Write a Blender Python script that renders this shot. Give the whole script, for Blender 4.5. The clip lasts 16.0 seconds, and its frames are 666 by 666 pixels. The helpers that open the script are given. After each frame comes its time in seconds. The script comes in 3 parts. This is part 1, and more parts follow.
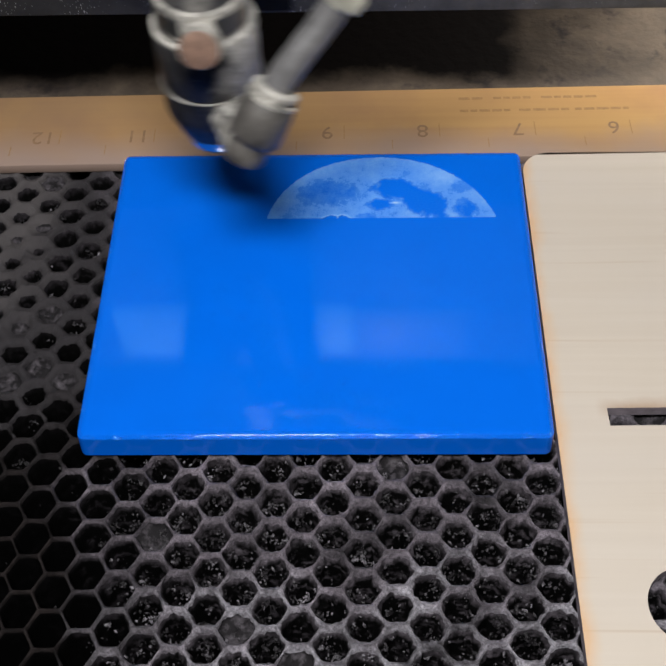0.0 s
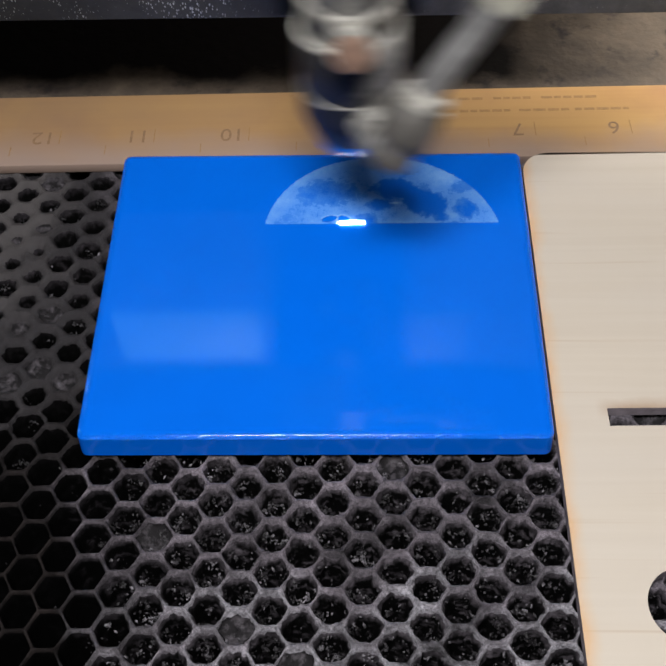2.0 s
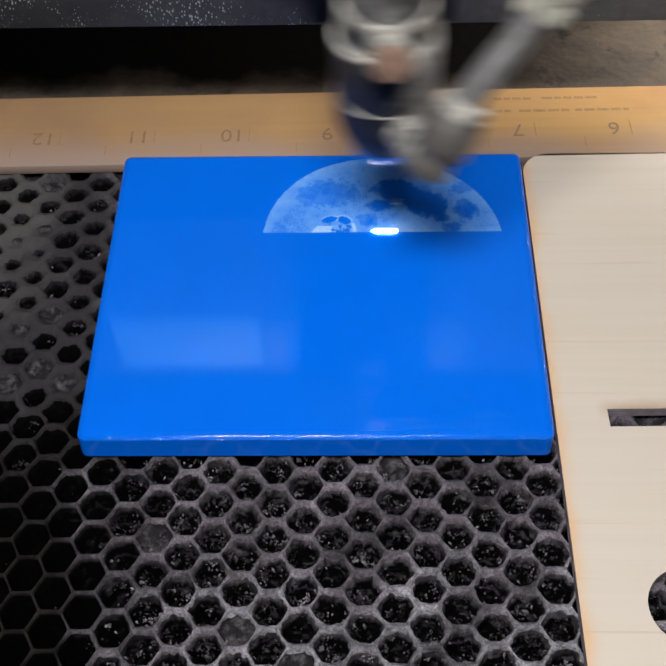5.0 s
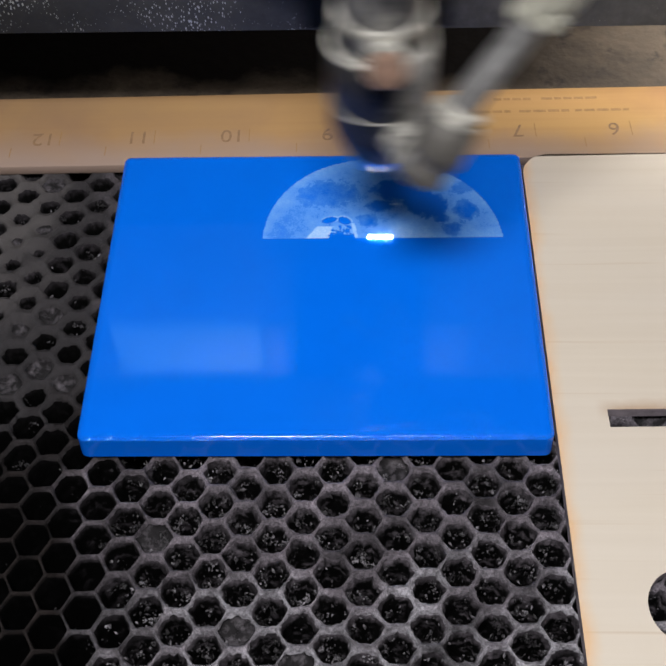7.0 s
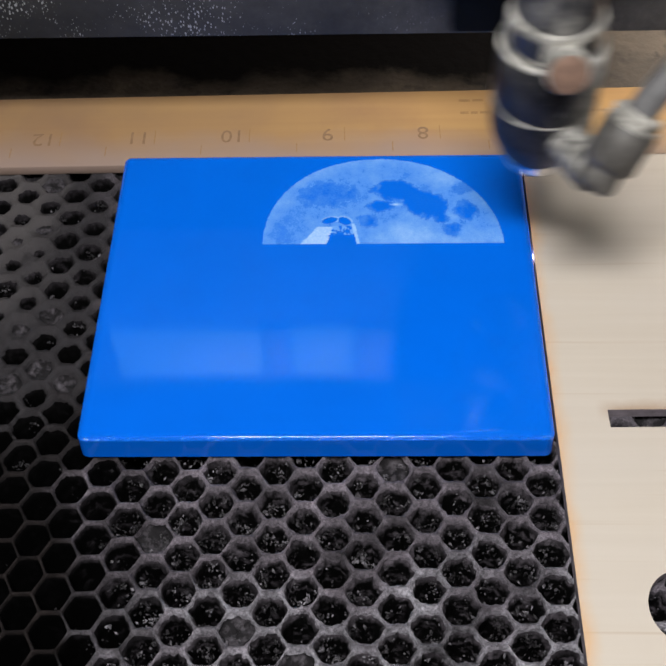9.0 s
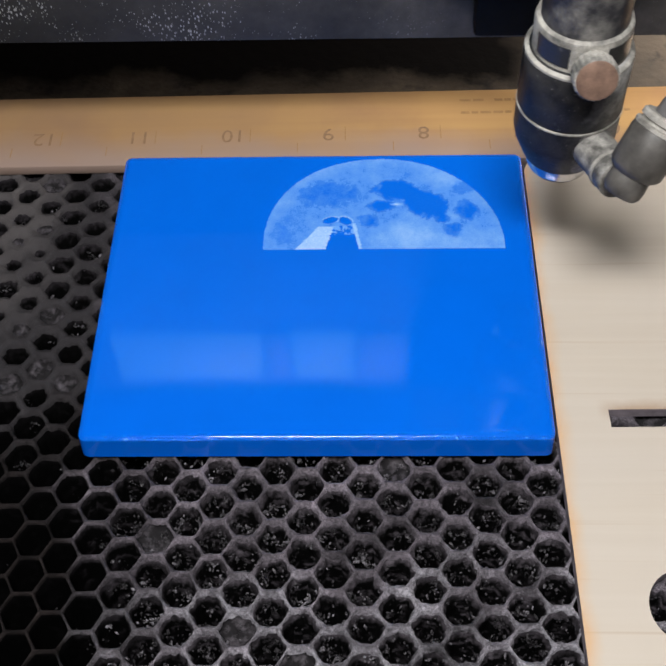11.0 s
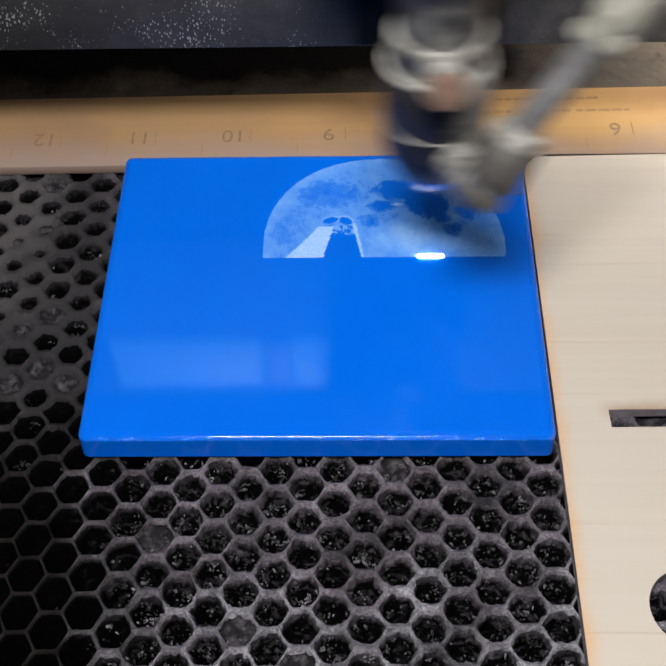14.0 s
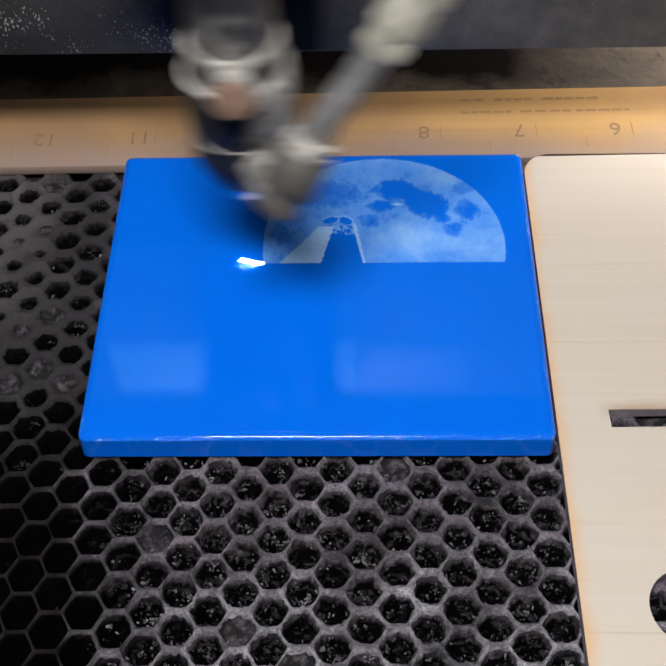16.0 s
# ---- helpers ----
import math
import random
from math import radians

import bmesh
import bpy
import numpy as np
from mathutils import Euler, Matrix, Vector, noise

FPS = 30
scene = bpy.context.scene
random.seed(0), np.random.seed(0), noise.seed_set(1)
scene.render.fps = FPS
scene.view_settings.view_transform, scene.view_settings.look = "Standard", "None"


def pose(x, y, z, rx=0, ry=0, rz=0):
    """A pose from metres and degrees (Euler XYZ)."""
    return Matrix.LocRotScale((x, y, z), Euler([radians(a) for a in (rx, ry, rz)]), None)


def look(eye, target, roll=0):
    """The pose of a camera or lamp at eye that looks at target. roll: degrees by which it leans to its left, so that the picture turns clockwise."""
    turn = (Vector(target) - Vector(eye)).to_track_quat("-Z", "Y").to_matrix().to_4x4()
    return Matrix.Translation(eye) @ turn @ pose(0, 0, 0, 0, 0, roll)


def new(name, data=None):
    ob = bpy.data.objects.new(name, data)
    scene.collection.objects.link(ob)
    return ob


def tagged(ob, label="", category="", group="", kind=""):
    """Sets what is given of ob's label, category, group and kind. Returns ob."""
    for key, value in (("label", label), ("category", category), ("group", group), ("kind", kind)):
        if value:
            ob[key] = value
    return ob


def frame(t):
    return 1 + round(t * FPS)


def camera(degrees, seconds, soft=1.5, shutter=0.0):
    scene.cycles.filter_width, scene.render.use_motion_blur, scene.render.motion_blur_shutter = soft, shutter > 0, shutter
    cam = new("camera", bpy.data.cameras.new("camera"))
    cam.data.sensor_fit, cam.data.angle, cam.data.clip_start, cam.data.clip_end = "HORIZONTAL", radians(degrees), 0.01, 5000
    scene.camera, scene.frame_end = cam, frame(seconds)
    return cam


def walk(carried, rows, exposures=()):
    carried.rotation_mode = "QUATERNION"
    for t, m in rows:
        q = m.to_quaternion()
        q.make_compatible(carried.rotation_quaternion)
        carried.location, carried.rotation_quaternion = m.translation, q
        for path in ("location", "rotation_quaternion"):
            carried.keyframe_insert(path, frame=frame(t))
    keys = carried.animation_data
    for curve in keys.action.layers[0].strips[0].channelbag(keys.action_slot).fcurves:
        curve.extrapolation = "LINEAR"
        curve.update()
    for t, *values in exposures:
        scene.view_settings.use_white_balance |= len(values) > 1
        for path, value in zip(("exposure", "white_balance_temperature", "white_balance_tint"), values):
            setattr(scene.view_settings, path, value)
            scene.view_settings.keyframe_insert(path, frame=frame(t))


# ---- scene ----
MM = 0.001
cam = camera(33.56, 16.0, soft=2.0, shutter=0.25)
EYE = (0.06107, -0.12216, 0.20752)


def cam_pose(right=0.0, down=0.0):
    """The held camera, which settles by a fraction of a degree; right and down in degrees of picture shift."""
    return pose(*EYE, 36.652, 1.390, 0.662) @ pose(0, 0, 0, down, right, 0)


walk(cam, [(0.0, cam_pose()), (2.0, cam_pose(0, 0.01)), (4.0, cam_pose(0.01, 0.035)), (6.5, cam_pose(0.01, 0.065)),
           (9.0, cam_pose(0.022, 0.088)), (11.5, cam_pose(0.066, 0.08)), (13.5, cam_pose(0.072, 0.08)), (16.0, cam_pose(0.07, 0.078))])

# ---- light ----
world = bpy.data.worlds.new("world")
scene.world = world
world.use_nodes = True
world.node_tree.nodes["Background"].inputs[0].default_value = (0.9, 0.92, 1.0, 1)
world.node_tree.nodes["Background"].inputs[1].default_value = 0.03
scene.view_settings.exposure = 0.0


def area(name, eye, target, sx, sy, watts, colour):
    data = bpy.data.lights.new(name, "AREA")
    data.shape, data.size, data.size_y, data.energy, data.color = "RECTANGLE", sx, sy, watts, colour
    ob = new(name, data)
    ob.matrix_world = look(eye, target)
    return ob


area("led_strip_light", (0.042, -0.125, 0.425), (0.055, 0.03, 0.0), 0.18, 0.065, 2.68, (0.975, 0.97, 0.975))
# unseen fill, added to brighten the right of the board, ruler and jig
area("side_fill_light", (0.25, 0.165, 0.07), (0.13, 0.13, 0.0), 0.03, 0.03, 0.55, (1.0, 0.95, 0.88))

# ---- materials ----


class Nodes:
    """A short way to write a node material."""

    def __init__(self, name, rough=0.5, metal=0.0, colour=(0.5, 0.5, 0.5)):
        self.m = bpy.data.materials.new(name)
        self.m.use_nodes = True
        self.t = self.m.node_tree
        self.b = self.t.nodes["Principled BSDF"]
        self.put("Roughness", rough), self.put("Metallic", metal), self.put("Base Color", (*colour, 1))
        self.co = self.t.nodes.new("ShaderNodeTexCoord").outputs["Object"]

    def put(self, key, value):
        socket = self.b.inputs[key]
        if isinstance(value, bpy.types.NodeSocket):
            self.t.links.new(value, socket)
        else:
            socket.default_value = value

    def node(self, kind, **ins):
        n = self.t.nodes.new(kind)
        for key, value in ins.items():
            s = n.inputs[key.replace("_", " ")]
            if isinstance(value, bpy.types.NodeSocket):
                self.t.links.new(value, s)
            else:
                s.default_value = value
        return n

    def stretch(self, x, y, z):
        n = self.node("ShaderNodeMapping", Vector=self.co)
        n.inputs["Scale"].default_value = (x, y, z)
        return n.outputs[0]

    def noise(self, scale, detail=4.0, rough=0.55, at=None, distort=0.0):
        return self.node("ShaderNodeTexNoise", Vector=at or self.co, Scale=scale, Detail=detail, Roughness=rough, Distortion=distort).outputs["Fac"]

    def ramp(self, value, lo, hi, a=0.0, b=1.0):
        n = self.node("ShaderNodeMapRange", Value=value)
        for key, v in (("From Min", lo), ("From Max", hi), ("To Min", a), ("To Max", b)):
            n.inputs[key].default_value = v
        return n.outputs[0]

    def mix(self, f, a, b):
        n = self.t.nodes.new("ShaderNodeMix")
        n.data_type = "RGBA"
        for key, value in ((0, f), (6, a), (7, b)):
            if isinstance(value, bpy.types.NodeSocket):
                self.t.links.new(value, n.inputs[key])
            else:
                n.inputs[key].default_value = (*value, 1) if isinstance(value, tuple) else value
        return n.outputs[2]

    def math(self, op, a, b=0.0):
        n = self.t.nodes.new("ShaderNodeMath")
        n.operation = op
        for i, value in ((0, a), (1, b)):
            if isinstance(value, bpy.types.NodeSocket):
                self.t.links.new(value, n.inputs[i])
            else:
                n.inputs[i].default_value = value
        return n.outputs[0]

    def bump(self, height, strength=0.3, distance=0.0002):
        n = self.node("ShaderNodeBump", Height=height, Strength=strength, Distance=distance)
        self.put("Normal", n.outputs[0])

    def axis(self, i):
        return self.node("ShaderNodeSeparateXYZ", Vector=self.co).outputs[i]


BLUE = (0.0008, 0.128, 0.70)


def glaze_blue(name="blue_glaze"):
    n = Nodes(name, 0.09)
    n.put("Base Color", n.mix(n.ramp(n.noise(60, 3), 0.3, 0.7), BLUE, (0.0008, 0.12, 0.66)))
    n.put("Roughness", n.ramp(n.noise(90, 4), 0.35, 0.75, 0.05, 0.10))
    n.bump(n.noise(140, 2), 0.05, 0.0004)
    return n.m


def glaze_edge():
    n = Nodes("rough_glazed_tile_edge", 0.08, 0, BLUE)
    n.bump(n.noise(1.0, 5, 0.7, n.stretch(480, 900, 500)), 0.9, 0.0009)
    return n.m


def engraved_mat():
    """Glaze with the white burnt spots of the laser; how dense they lie is stored on the mesh."""
    n = Nodes("laser_engraved_glaze", 0.1)
    a = n.t.nodes.new("ShaderNodeAttribute")
    a.attribute_name = "burnt"
    f = a.outputs["Fac"]
    grain = n.ramp(n.noise(2600, 2), 0.3, 0.7, -0.05, 0.05)
    f2 = n.math("MULTIPLY", n.math("ADD", n.math("MULTIPLY", f, 0.78), grain), n.ramp(f, 0.0, 0.08))
    white = n.mix(n.math("MULTIPLY", f2, f2), (0.24, 0.60, 0.93), (0.82, 0.89, 0.96))
    n.put("Base Color", n.mix(f2, BLUE, white))
    n.put("Roughness", n.ramp(f2, 0.0, 0.4, 0.09, 0.42))
    return n.m


def dusty_black(name, dust=0.5, tone=(0.022, 0.022, 0.028), dusty=(0.42, 0.40, 0.37), rough=0.32, scale=150.0):
    n = Nodes(name, rough)
    patch = n.noise(scale, 6, 0.62)
    f = n.ramp(patch, 0.68 - 0.36 * dust, 0.86 - 0.3 * dust)
    fine = n.ramp(n.noise(scale * 9, 3, 0.7), 0.3, 0.8, 0.55, 1.0)
    f = n.math("MULTIPLY", f, fine)
    n.put("Base Color", n.mix(f, tone, dusty))
    n.put("Roughness", n.ramp(f, 0, 0.6, rough, 0.8))
    n.bump(n.noise(scale * 7, 4), 0.25, 0.0002)
    return n.m


def honeycomb_mat():
    n = Nodes("sooty_honeycomb_metal", 0.62)
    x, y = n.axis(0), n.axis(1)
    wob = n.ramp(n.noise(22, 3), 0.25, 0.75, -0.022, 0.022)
    # mask of the front left corner, which gets a much darker brown
    front_left = n.math("MULTIPLY", n.ramp(n.math("ADD", x, wob), 0.003, 0.022, 1, 0), n.ramp(n.math("ADD", y, wob), -0.010, 0.014, 1, 0))
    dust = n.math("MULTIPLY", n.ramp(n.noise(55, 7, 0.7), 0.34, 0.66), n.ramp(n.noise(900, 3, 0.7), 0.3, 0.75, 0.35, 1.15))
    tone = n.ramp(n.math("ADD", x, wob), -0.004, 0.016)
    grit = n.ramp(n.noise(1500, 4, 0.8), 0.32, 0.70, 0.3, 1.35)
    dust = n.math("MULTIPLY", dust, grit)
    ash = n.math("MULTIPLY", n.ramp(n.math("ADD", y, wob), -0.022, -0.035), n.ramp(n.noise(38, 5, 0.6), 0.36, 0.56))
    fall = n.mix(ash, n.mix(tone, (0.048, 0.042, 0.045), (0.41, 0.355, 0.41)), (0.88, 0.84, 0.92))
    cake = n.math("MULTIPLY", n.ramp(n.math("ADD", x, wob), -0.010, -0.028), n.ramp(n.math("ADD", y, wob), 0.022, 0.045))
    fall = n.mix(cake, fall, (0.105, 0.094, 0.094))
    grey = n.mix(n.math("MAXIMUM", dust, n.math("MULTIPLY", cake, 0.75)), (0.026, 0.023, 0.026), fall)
    dark_tone = n.mix(n.ramp(n.noise(160, 4), 0.4, 0.7), (0.012, 0.010, 0.010), (0.038, 0.030, 0.029))
    n.put("Base Color", n.mix(front_left, grey, dark_tone))
    n.put("Specular IOR Level", n.ramp(front_left, 0, 1, 0.4, 0.1))
    n.bump(n.math("ADD", n.noise(700, 6, 0.72), n.math("MULTIPLY", n.noise(3200, 3, 0.7), 0.45)), 1.0, 0.0009)
    return n.m


def cell_wall_mat():
    """Charred cell walls with the shade of their depth painted in; ash sticks where the bed is caked, hardly at all on
    the left.
    """
    n = Nodes("charred_shaded_cell_wall", 0.5)
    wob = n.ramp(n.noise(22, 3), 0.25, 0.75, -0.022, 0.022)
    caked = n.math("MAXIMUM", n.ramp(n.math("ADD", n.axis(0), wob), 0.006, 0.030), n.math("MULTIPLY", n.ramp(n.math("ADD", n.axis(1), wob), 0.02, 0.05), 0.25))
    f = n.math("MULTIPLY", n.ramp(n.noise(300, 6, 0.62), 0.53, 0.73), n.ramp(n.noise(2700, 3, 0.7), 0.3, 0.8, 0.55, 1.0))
    # pale near the rim, near-black below: the shade inside the cells, as colour
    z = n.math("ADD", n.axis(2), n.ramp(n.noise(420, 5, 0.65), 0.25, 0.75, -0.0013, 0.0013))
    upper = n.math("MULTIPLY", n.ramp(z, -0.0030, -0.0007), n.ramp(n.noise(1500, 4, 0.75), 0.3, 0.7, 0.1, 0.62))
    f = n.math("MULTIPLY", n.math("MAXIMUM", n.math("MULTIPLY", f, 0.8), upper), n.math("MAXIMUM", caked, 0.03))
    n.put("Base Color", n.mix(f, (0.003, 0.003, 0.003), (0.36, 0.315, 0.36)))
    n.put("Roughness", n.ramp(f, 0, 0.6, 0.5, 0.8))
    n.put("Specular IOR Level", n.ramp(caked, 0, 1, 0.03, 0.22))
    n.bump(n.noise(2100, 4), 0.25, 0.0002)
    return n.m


def ply_mat():
    n = Nodes("light_birch_plywood", 0.5)
    at = n.stretch(8, 300, 60)
    grain = n.ramp(n.noise(1.0, 6, 0.6, at, 0.6), 0.25, 0.75)
    broad = n.ramp(n.noise(1.0, 3, 0.5, n.stretch(14, 40, 10)), 0.3, 0.7)
    col = n.mix(grain, (0.525, 0.45, 0.365), (0.58, 0.51, 0.425))
    col = n.mix(n.math("MULTIPLY", broad, 0.5), col, (0.55, 0.49, 0.43))
    line = n.ramp(n.noise(1.0, 2, 0.5, n.stretch(9, 420, 10), 0.3), 0.62, 0.74)
    col = n.mix(n.math("MULTIPLY", line, 0.55), col, (0.40, 0.28, 0.18))
    # scorch along the cut edge, ragged and fading inwards
    x = n.math("ADD", n.axis(0), n.ramp(n.noise(60, 4, 0.6), 0.3, 0.7, -0.0012, 0.0012))
    burn = n.ramp(x, 0.1028, 0.1062, 1, 0)
    col = n.mix(n.math("MULTIPLY", n.math("POWER", burn, 1.6), 0.6), col, (0.62, 0.34, 0.13))
    # smoke stain over the slot's far edge
    y = n.math("ADD", n.axis(1), n.ramp(n.noise(90, 5, 0.6), 0.3, 0.7, -0.0009, 0.0009))
    stain = n.math("MULTIPLY", n.ramp(y, 0.0125, 0.0094, 0, 1), n.math("MULTIPLY", n.ramp(n.axis(1), 0.0060, 0.0088), n.ramp(n.axis(0), 0.1118, 0.1165)))
    col = n.mix(n.math("MULTIPLY", stain, 0.75), col, (0.36, 0.24, 0.155))
    n.put("Base Color", col)
    n.bump(grain, 0.12, 0.0001)
    return n.m


def ruler_mat():
    n = Nodes("varnished_wooden_ruler", 0.4)
    at = n.stretch(6, 260, 60)
    grain = n.ramp(n.noise(1.0, 6, 0.6, at, 0.5), 0.25, 0.75)
    col = n.mix(grain, (0.36, 0.20, 0.081), (0.435, 0.262, 0.10))
    col = n.mix(n.ramp(n.noise(22, 5, 0.6), 0.48, 0.74, 0, 0.7), col, (0.25, 0.13, 0.075))
    # the wood gets darker and less yellow towards the left end
    dull = n.math("MULTIPLY", n.ramp(n.axis(0), 0.05, 0.22, 0.75, 0.0), n.ramp(n.noise(45, 5, 0.6), 0.25, 0.7, 0.5, 1.0))
    col = n.mix(dull, col, (0.235, 0.15, 0.10))
    edge = n.ramp(n.math("ADD", n.axis(1), n.ramp(n.noise(40, 5), 0.3, 0.7, -0.004, 0.004)), 0.0125, 0.001, 0, 0.75)
    col = n.mix(edge, col, (0.29, 0.22, 0.195))
    n.put("Base Color", col)
    n.bump(grain, 0.15, 0.0001)
    return n.m


def grime_mat():
    n = Nodes("stained_shaded_wood_base", 0.75)
    f = n.ramp(n.noise(38, 8, 0.7), 0.3, 0.7)
    col = n.mix(f, (0.026, 0.019, 0.015), (0.115, 0.086, 0.06))
    col = n.mix(n.ramp(n.noise(95, 4, 0.6), 0.56, 0.68), col, (0.018, 0.012, 0.011))
    # the gantry's shade painted near-black over most of the board, fading right and frontwards
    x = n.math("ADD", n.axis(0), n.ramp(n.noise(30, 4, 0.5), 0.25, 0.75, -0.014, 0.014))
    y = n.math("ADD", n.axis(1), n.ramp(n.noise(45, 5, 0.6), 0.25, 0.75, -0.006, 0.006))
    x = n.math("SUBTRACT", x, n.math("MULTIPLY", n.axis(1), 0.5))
    gantry_shade = n.math("MULTIPLY", n.ramp(x, 0.036, 0.068, 1, 0), n.ramp(y, 0.1135, 0.127, 0.0, 1))
    col = n.mix(gantry_shade, col, (0.0045, 0.0035, 0.0033))
    n.put("Base Color", col)
    n.put("Specular IOR Level", n.ramp(gantry_shade, 0, 1, 0.4, 0.06))
    n.bump(n.noise(300, 5), 0.5, 0.0006)
    return n.m


def gantry_mat():
    n = Nodes("speckled_dusty_black_paint", 0.8)
    haze = n.math("MULTIPLY", n.ramp(n.noise(24, 6, 0.65), 0.3, 0.75), n.ramp(n.noise(160, 5, 0.7), 0.25, 0.75, 0.4, 1.0))
    haze = n.math("MULTIPLY", haze, n.ramp(n.axis(0), -0.02, 0.09, 0.4, 1.2))
    col = n.mix(haze, (0.015, 0.014, 0.014), (0.15, 0.138, 0.128))
    v = n.node("ShaderNodeTexVoronoi", Vector=n.stretch(1, 1, 0.5), Scale=1600.0)
    size = n.math("MULTIPLY", n.ramp(n.noise(75, 6, 0.7), 0.38, 0.68, 0.0, 0.56), n.ramp(n.axis(0), 0.0, 0.085, 1.0, 0.35))
    speck = n.ramp(n.math("SUBTRACT", size, v.outputs["Distance"]), 0.0, 0.16)
    col = n.mix(n.math("MULTIPLY", speck, 0.8), col, (0.46, 0.45, 0.43))
    n.put("Base Color", col)
    n.bump(n.noise(700, 4), 0.3, 0.0003)
    return n.m


def body_mat(name, edge, wide, low):
    """Black metal on whose hose side a pale cake of dust has settled, with grains of it all over."""
    n = Nodes(name, 0.45)
    x = n.math("ADD", n.axis(0), n.ramp(n.noise(170, 6, 0.65), 0.25, 0.75, -0.004, 0.004))
    x = n.math("SUBTRACT", x, n.math("MULTIPLY", n.ramp(n.axis(2), low, low + 0.012, 1, 0), 0.0015))
    cake = n.ramp(x, edge, edge + wide)
    cake = n.math("MULTIPLY", cake, n.ramp(n.noise(420, 6, 0.7), 0.28, 0.62, 0.35, 1.0))
    film = n.math("MULTIPLY", n.ramp(n.noise(90, 6, 0.65), 0.45, 0.8), 0.16)
    grain = n.math("MULTIPLY", n.ramp(n.noise(1900, 3, 0.7), 0.64, 0.72), 0.6)
    f = n.math("MAXIMUM", n.math("MAXIMUM", cake, film), grain)
    n.put("Base Color", n.mix(f, (0.010, 0.010, 0.012), (0.36, 0.345, 0.325)))
    n.put("Roughness", n.ramp(f, 0, 0.6, 0.42, 0.85))
    n.put("Specular IOR Level", 0.16)
    n.bump(n.noise(900, 5, 0.7), 0.35, 0.0003)
    return n.m


def plain(name, colour, rough, metal=0.0, grain=400.0, vary=0.25, bump=0.15):
    n = Nodes(name, rough, metal)
    f = n.ramp(n.noise(grain, 5, 0.6), 0.3, 0.7)
    n.put("Base Color", n.mix(f, tuple(c * (1 - vary) for c in colour), colour))
    n.put("Roughness", n.ramp(n.noise(grain * 0.3, 3), 0.3, 0.7, rough * 0.85, min(1, rough * 1.2)))
    if bump:
        n.bump(n.noise(grain * 2, 4), bump, 0.0002)
    return n.m


def glow(name, colour, strength):
    n = Nodes(name, 0.5, 0, colour)
    n.put("Emission Color", (*colour, 1))
    n.put("Emission Strength", strength)
    return n.m


M_EDGE = glaze_edge()
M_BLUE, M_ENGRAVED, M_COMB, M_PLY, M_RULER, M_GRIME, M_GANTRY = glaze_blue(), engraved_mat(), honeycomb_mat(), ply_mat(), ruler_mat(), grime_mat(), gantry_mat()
M_BLACK = body_mat("dusty_black_anodised_metal", 0.0005, 0.0055, 0.062)
M_TUBE = dusty_black("smoked_black_tube", 0.56, dusty=(0.30, 0.285, 0.26), rough=0.45, scale=85.0)
M_NOZZLE = body_mat("satin_black_nozzle", -0.0005, 0.0035, 0.046)
M_PALE = dusty_black("dust_caked_pale_metal", 0.92, (0.13, 0.125, 0.112), (0.54, 0.51, 0.455), 0.5, 200.0)
M_TIP = plain("polished_steel", (0.55, 0.54, 0.55), 0.2, 1.0, 300, 0.3, 0.05)
M_DARKPANEL = dusty_black("smoked_window_panel", 0.25, (0.03, 0.03, 0.03), (0.3, 0.29, 0.27), 0.3, 260.0)
M_COPPER = plain("worn_copper_knob_face", (0.30, 0.185, 0.135), 0.5, 0.1, 350, 0.6)
M_FITTING = plain("dusty_grey_plastic_fitting", (0.125, 0.115, 0.105), 0.5, 0.0, 200, 0.7, 0.4)
M_HOSE = plain("grey_rubber_hose", (0.15, 0.145, 0.145), 0.5, 0.0, 220, 0.5, 0.3)
M_CREAM = plain("cream_plastic_connector", (0.40, 0.385, 0.32), 0.5, 0.0, 300, 0.45, 0.3)
M_INK = plain("faded_ruler_ink", (0.275, 0.165, 0.09), 0.6, 0, 900, 0.4, 0)
M_FAINT = plain("faint_ruler_print", (0.335, 0.195, 0.082), 0.6, 0, 900, 0.3, 0)
M_DARK = plain("black_painted_machine_steel", (0.02, 0.02, 0.022), 0.55, 0, 60, 0.4)
M_SOOT = plain("sooty_tray", (0.004, 0.004, 0.004), 0.7, 0, 200, 0.5, 0.5)
M_SOOT.node_tree.nodes["Principled BSDF"].inputs["Specular IOR Level"].default_value = 0.1
M_CELL_WALL = cell_wall_mat()
M_PLUG = dusty_black("packed_ash_in_cell", 0.6, (0.012, 0.011, 0.012), (0.105, 0.094, 0.105), 0.85, 420.0)
M_PLUG.node_tree.nodes["Principled BSDF"].inputs["Specular IOR Level"].default_value = 0.15
M_CRUMB = dusty_black("char_crumb", 0.5, (0.02, 0.018, 0.02), (0.36, 0.335, 0.37), 0.5, 230.0)
M_PLYEDGE = plain("charred_plywood_edge", (0.33, 0.28, 0.31), 0.7, 0, 300, 0.5)
M_BAR = glow("frosted_light_bar", (0.32, 0.80, 1.0), 0.62)
M_DIM = glow("dim_frosted_light_bar", (0.32, 0.80, 1.0), 0.17)
M_DIM.node_tree.nodes["Principled BSDF"].inputs["Base Color"].default_value = (0.2, 0.21, 0.23, 1)
M_INLET = dusty_black("dusty_inlet_metal", 0.75, (0.08, 0.076, 0.07), (0.46, 0.44, 0.40), 0.5, 240.0)
M_SPOT = glow("laser_spark", (0.86, 0.84, 1.0), 60.0)

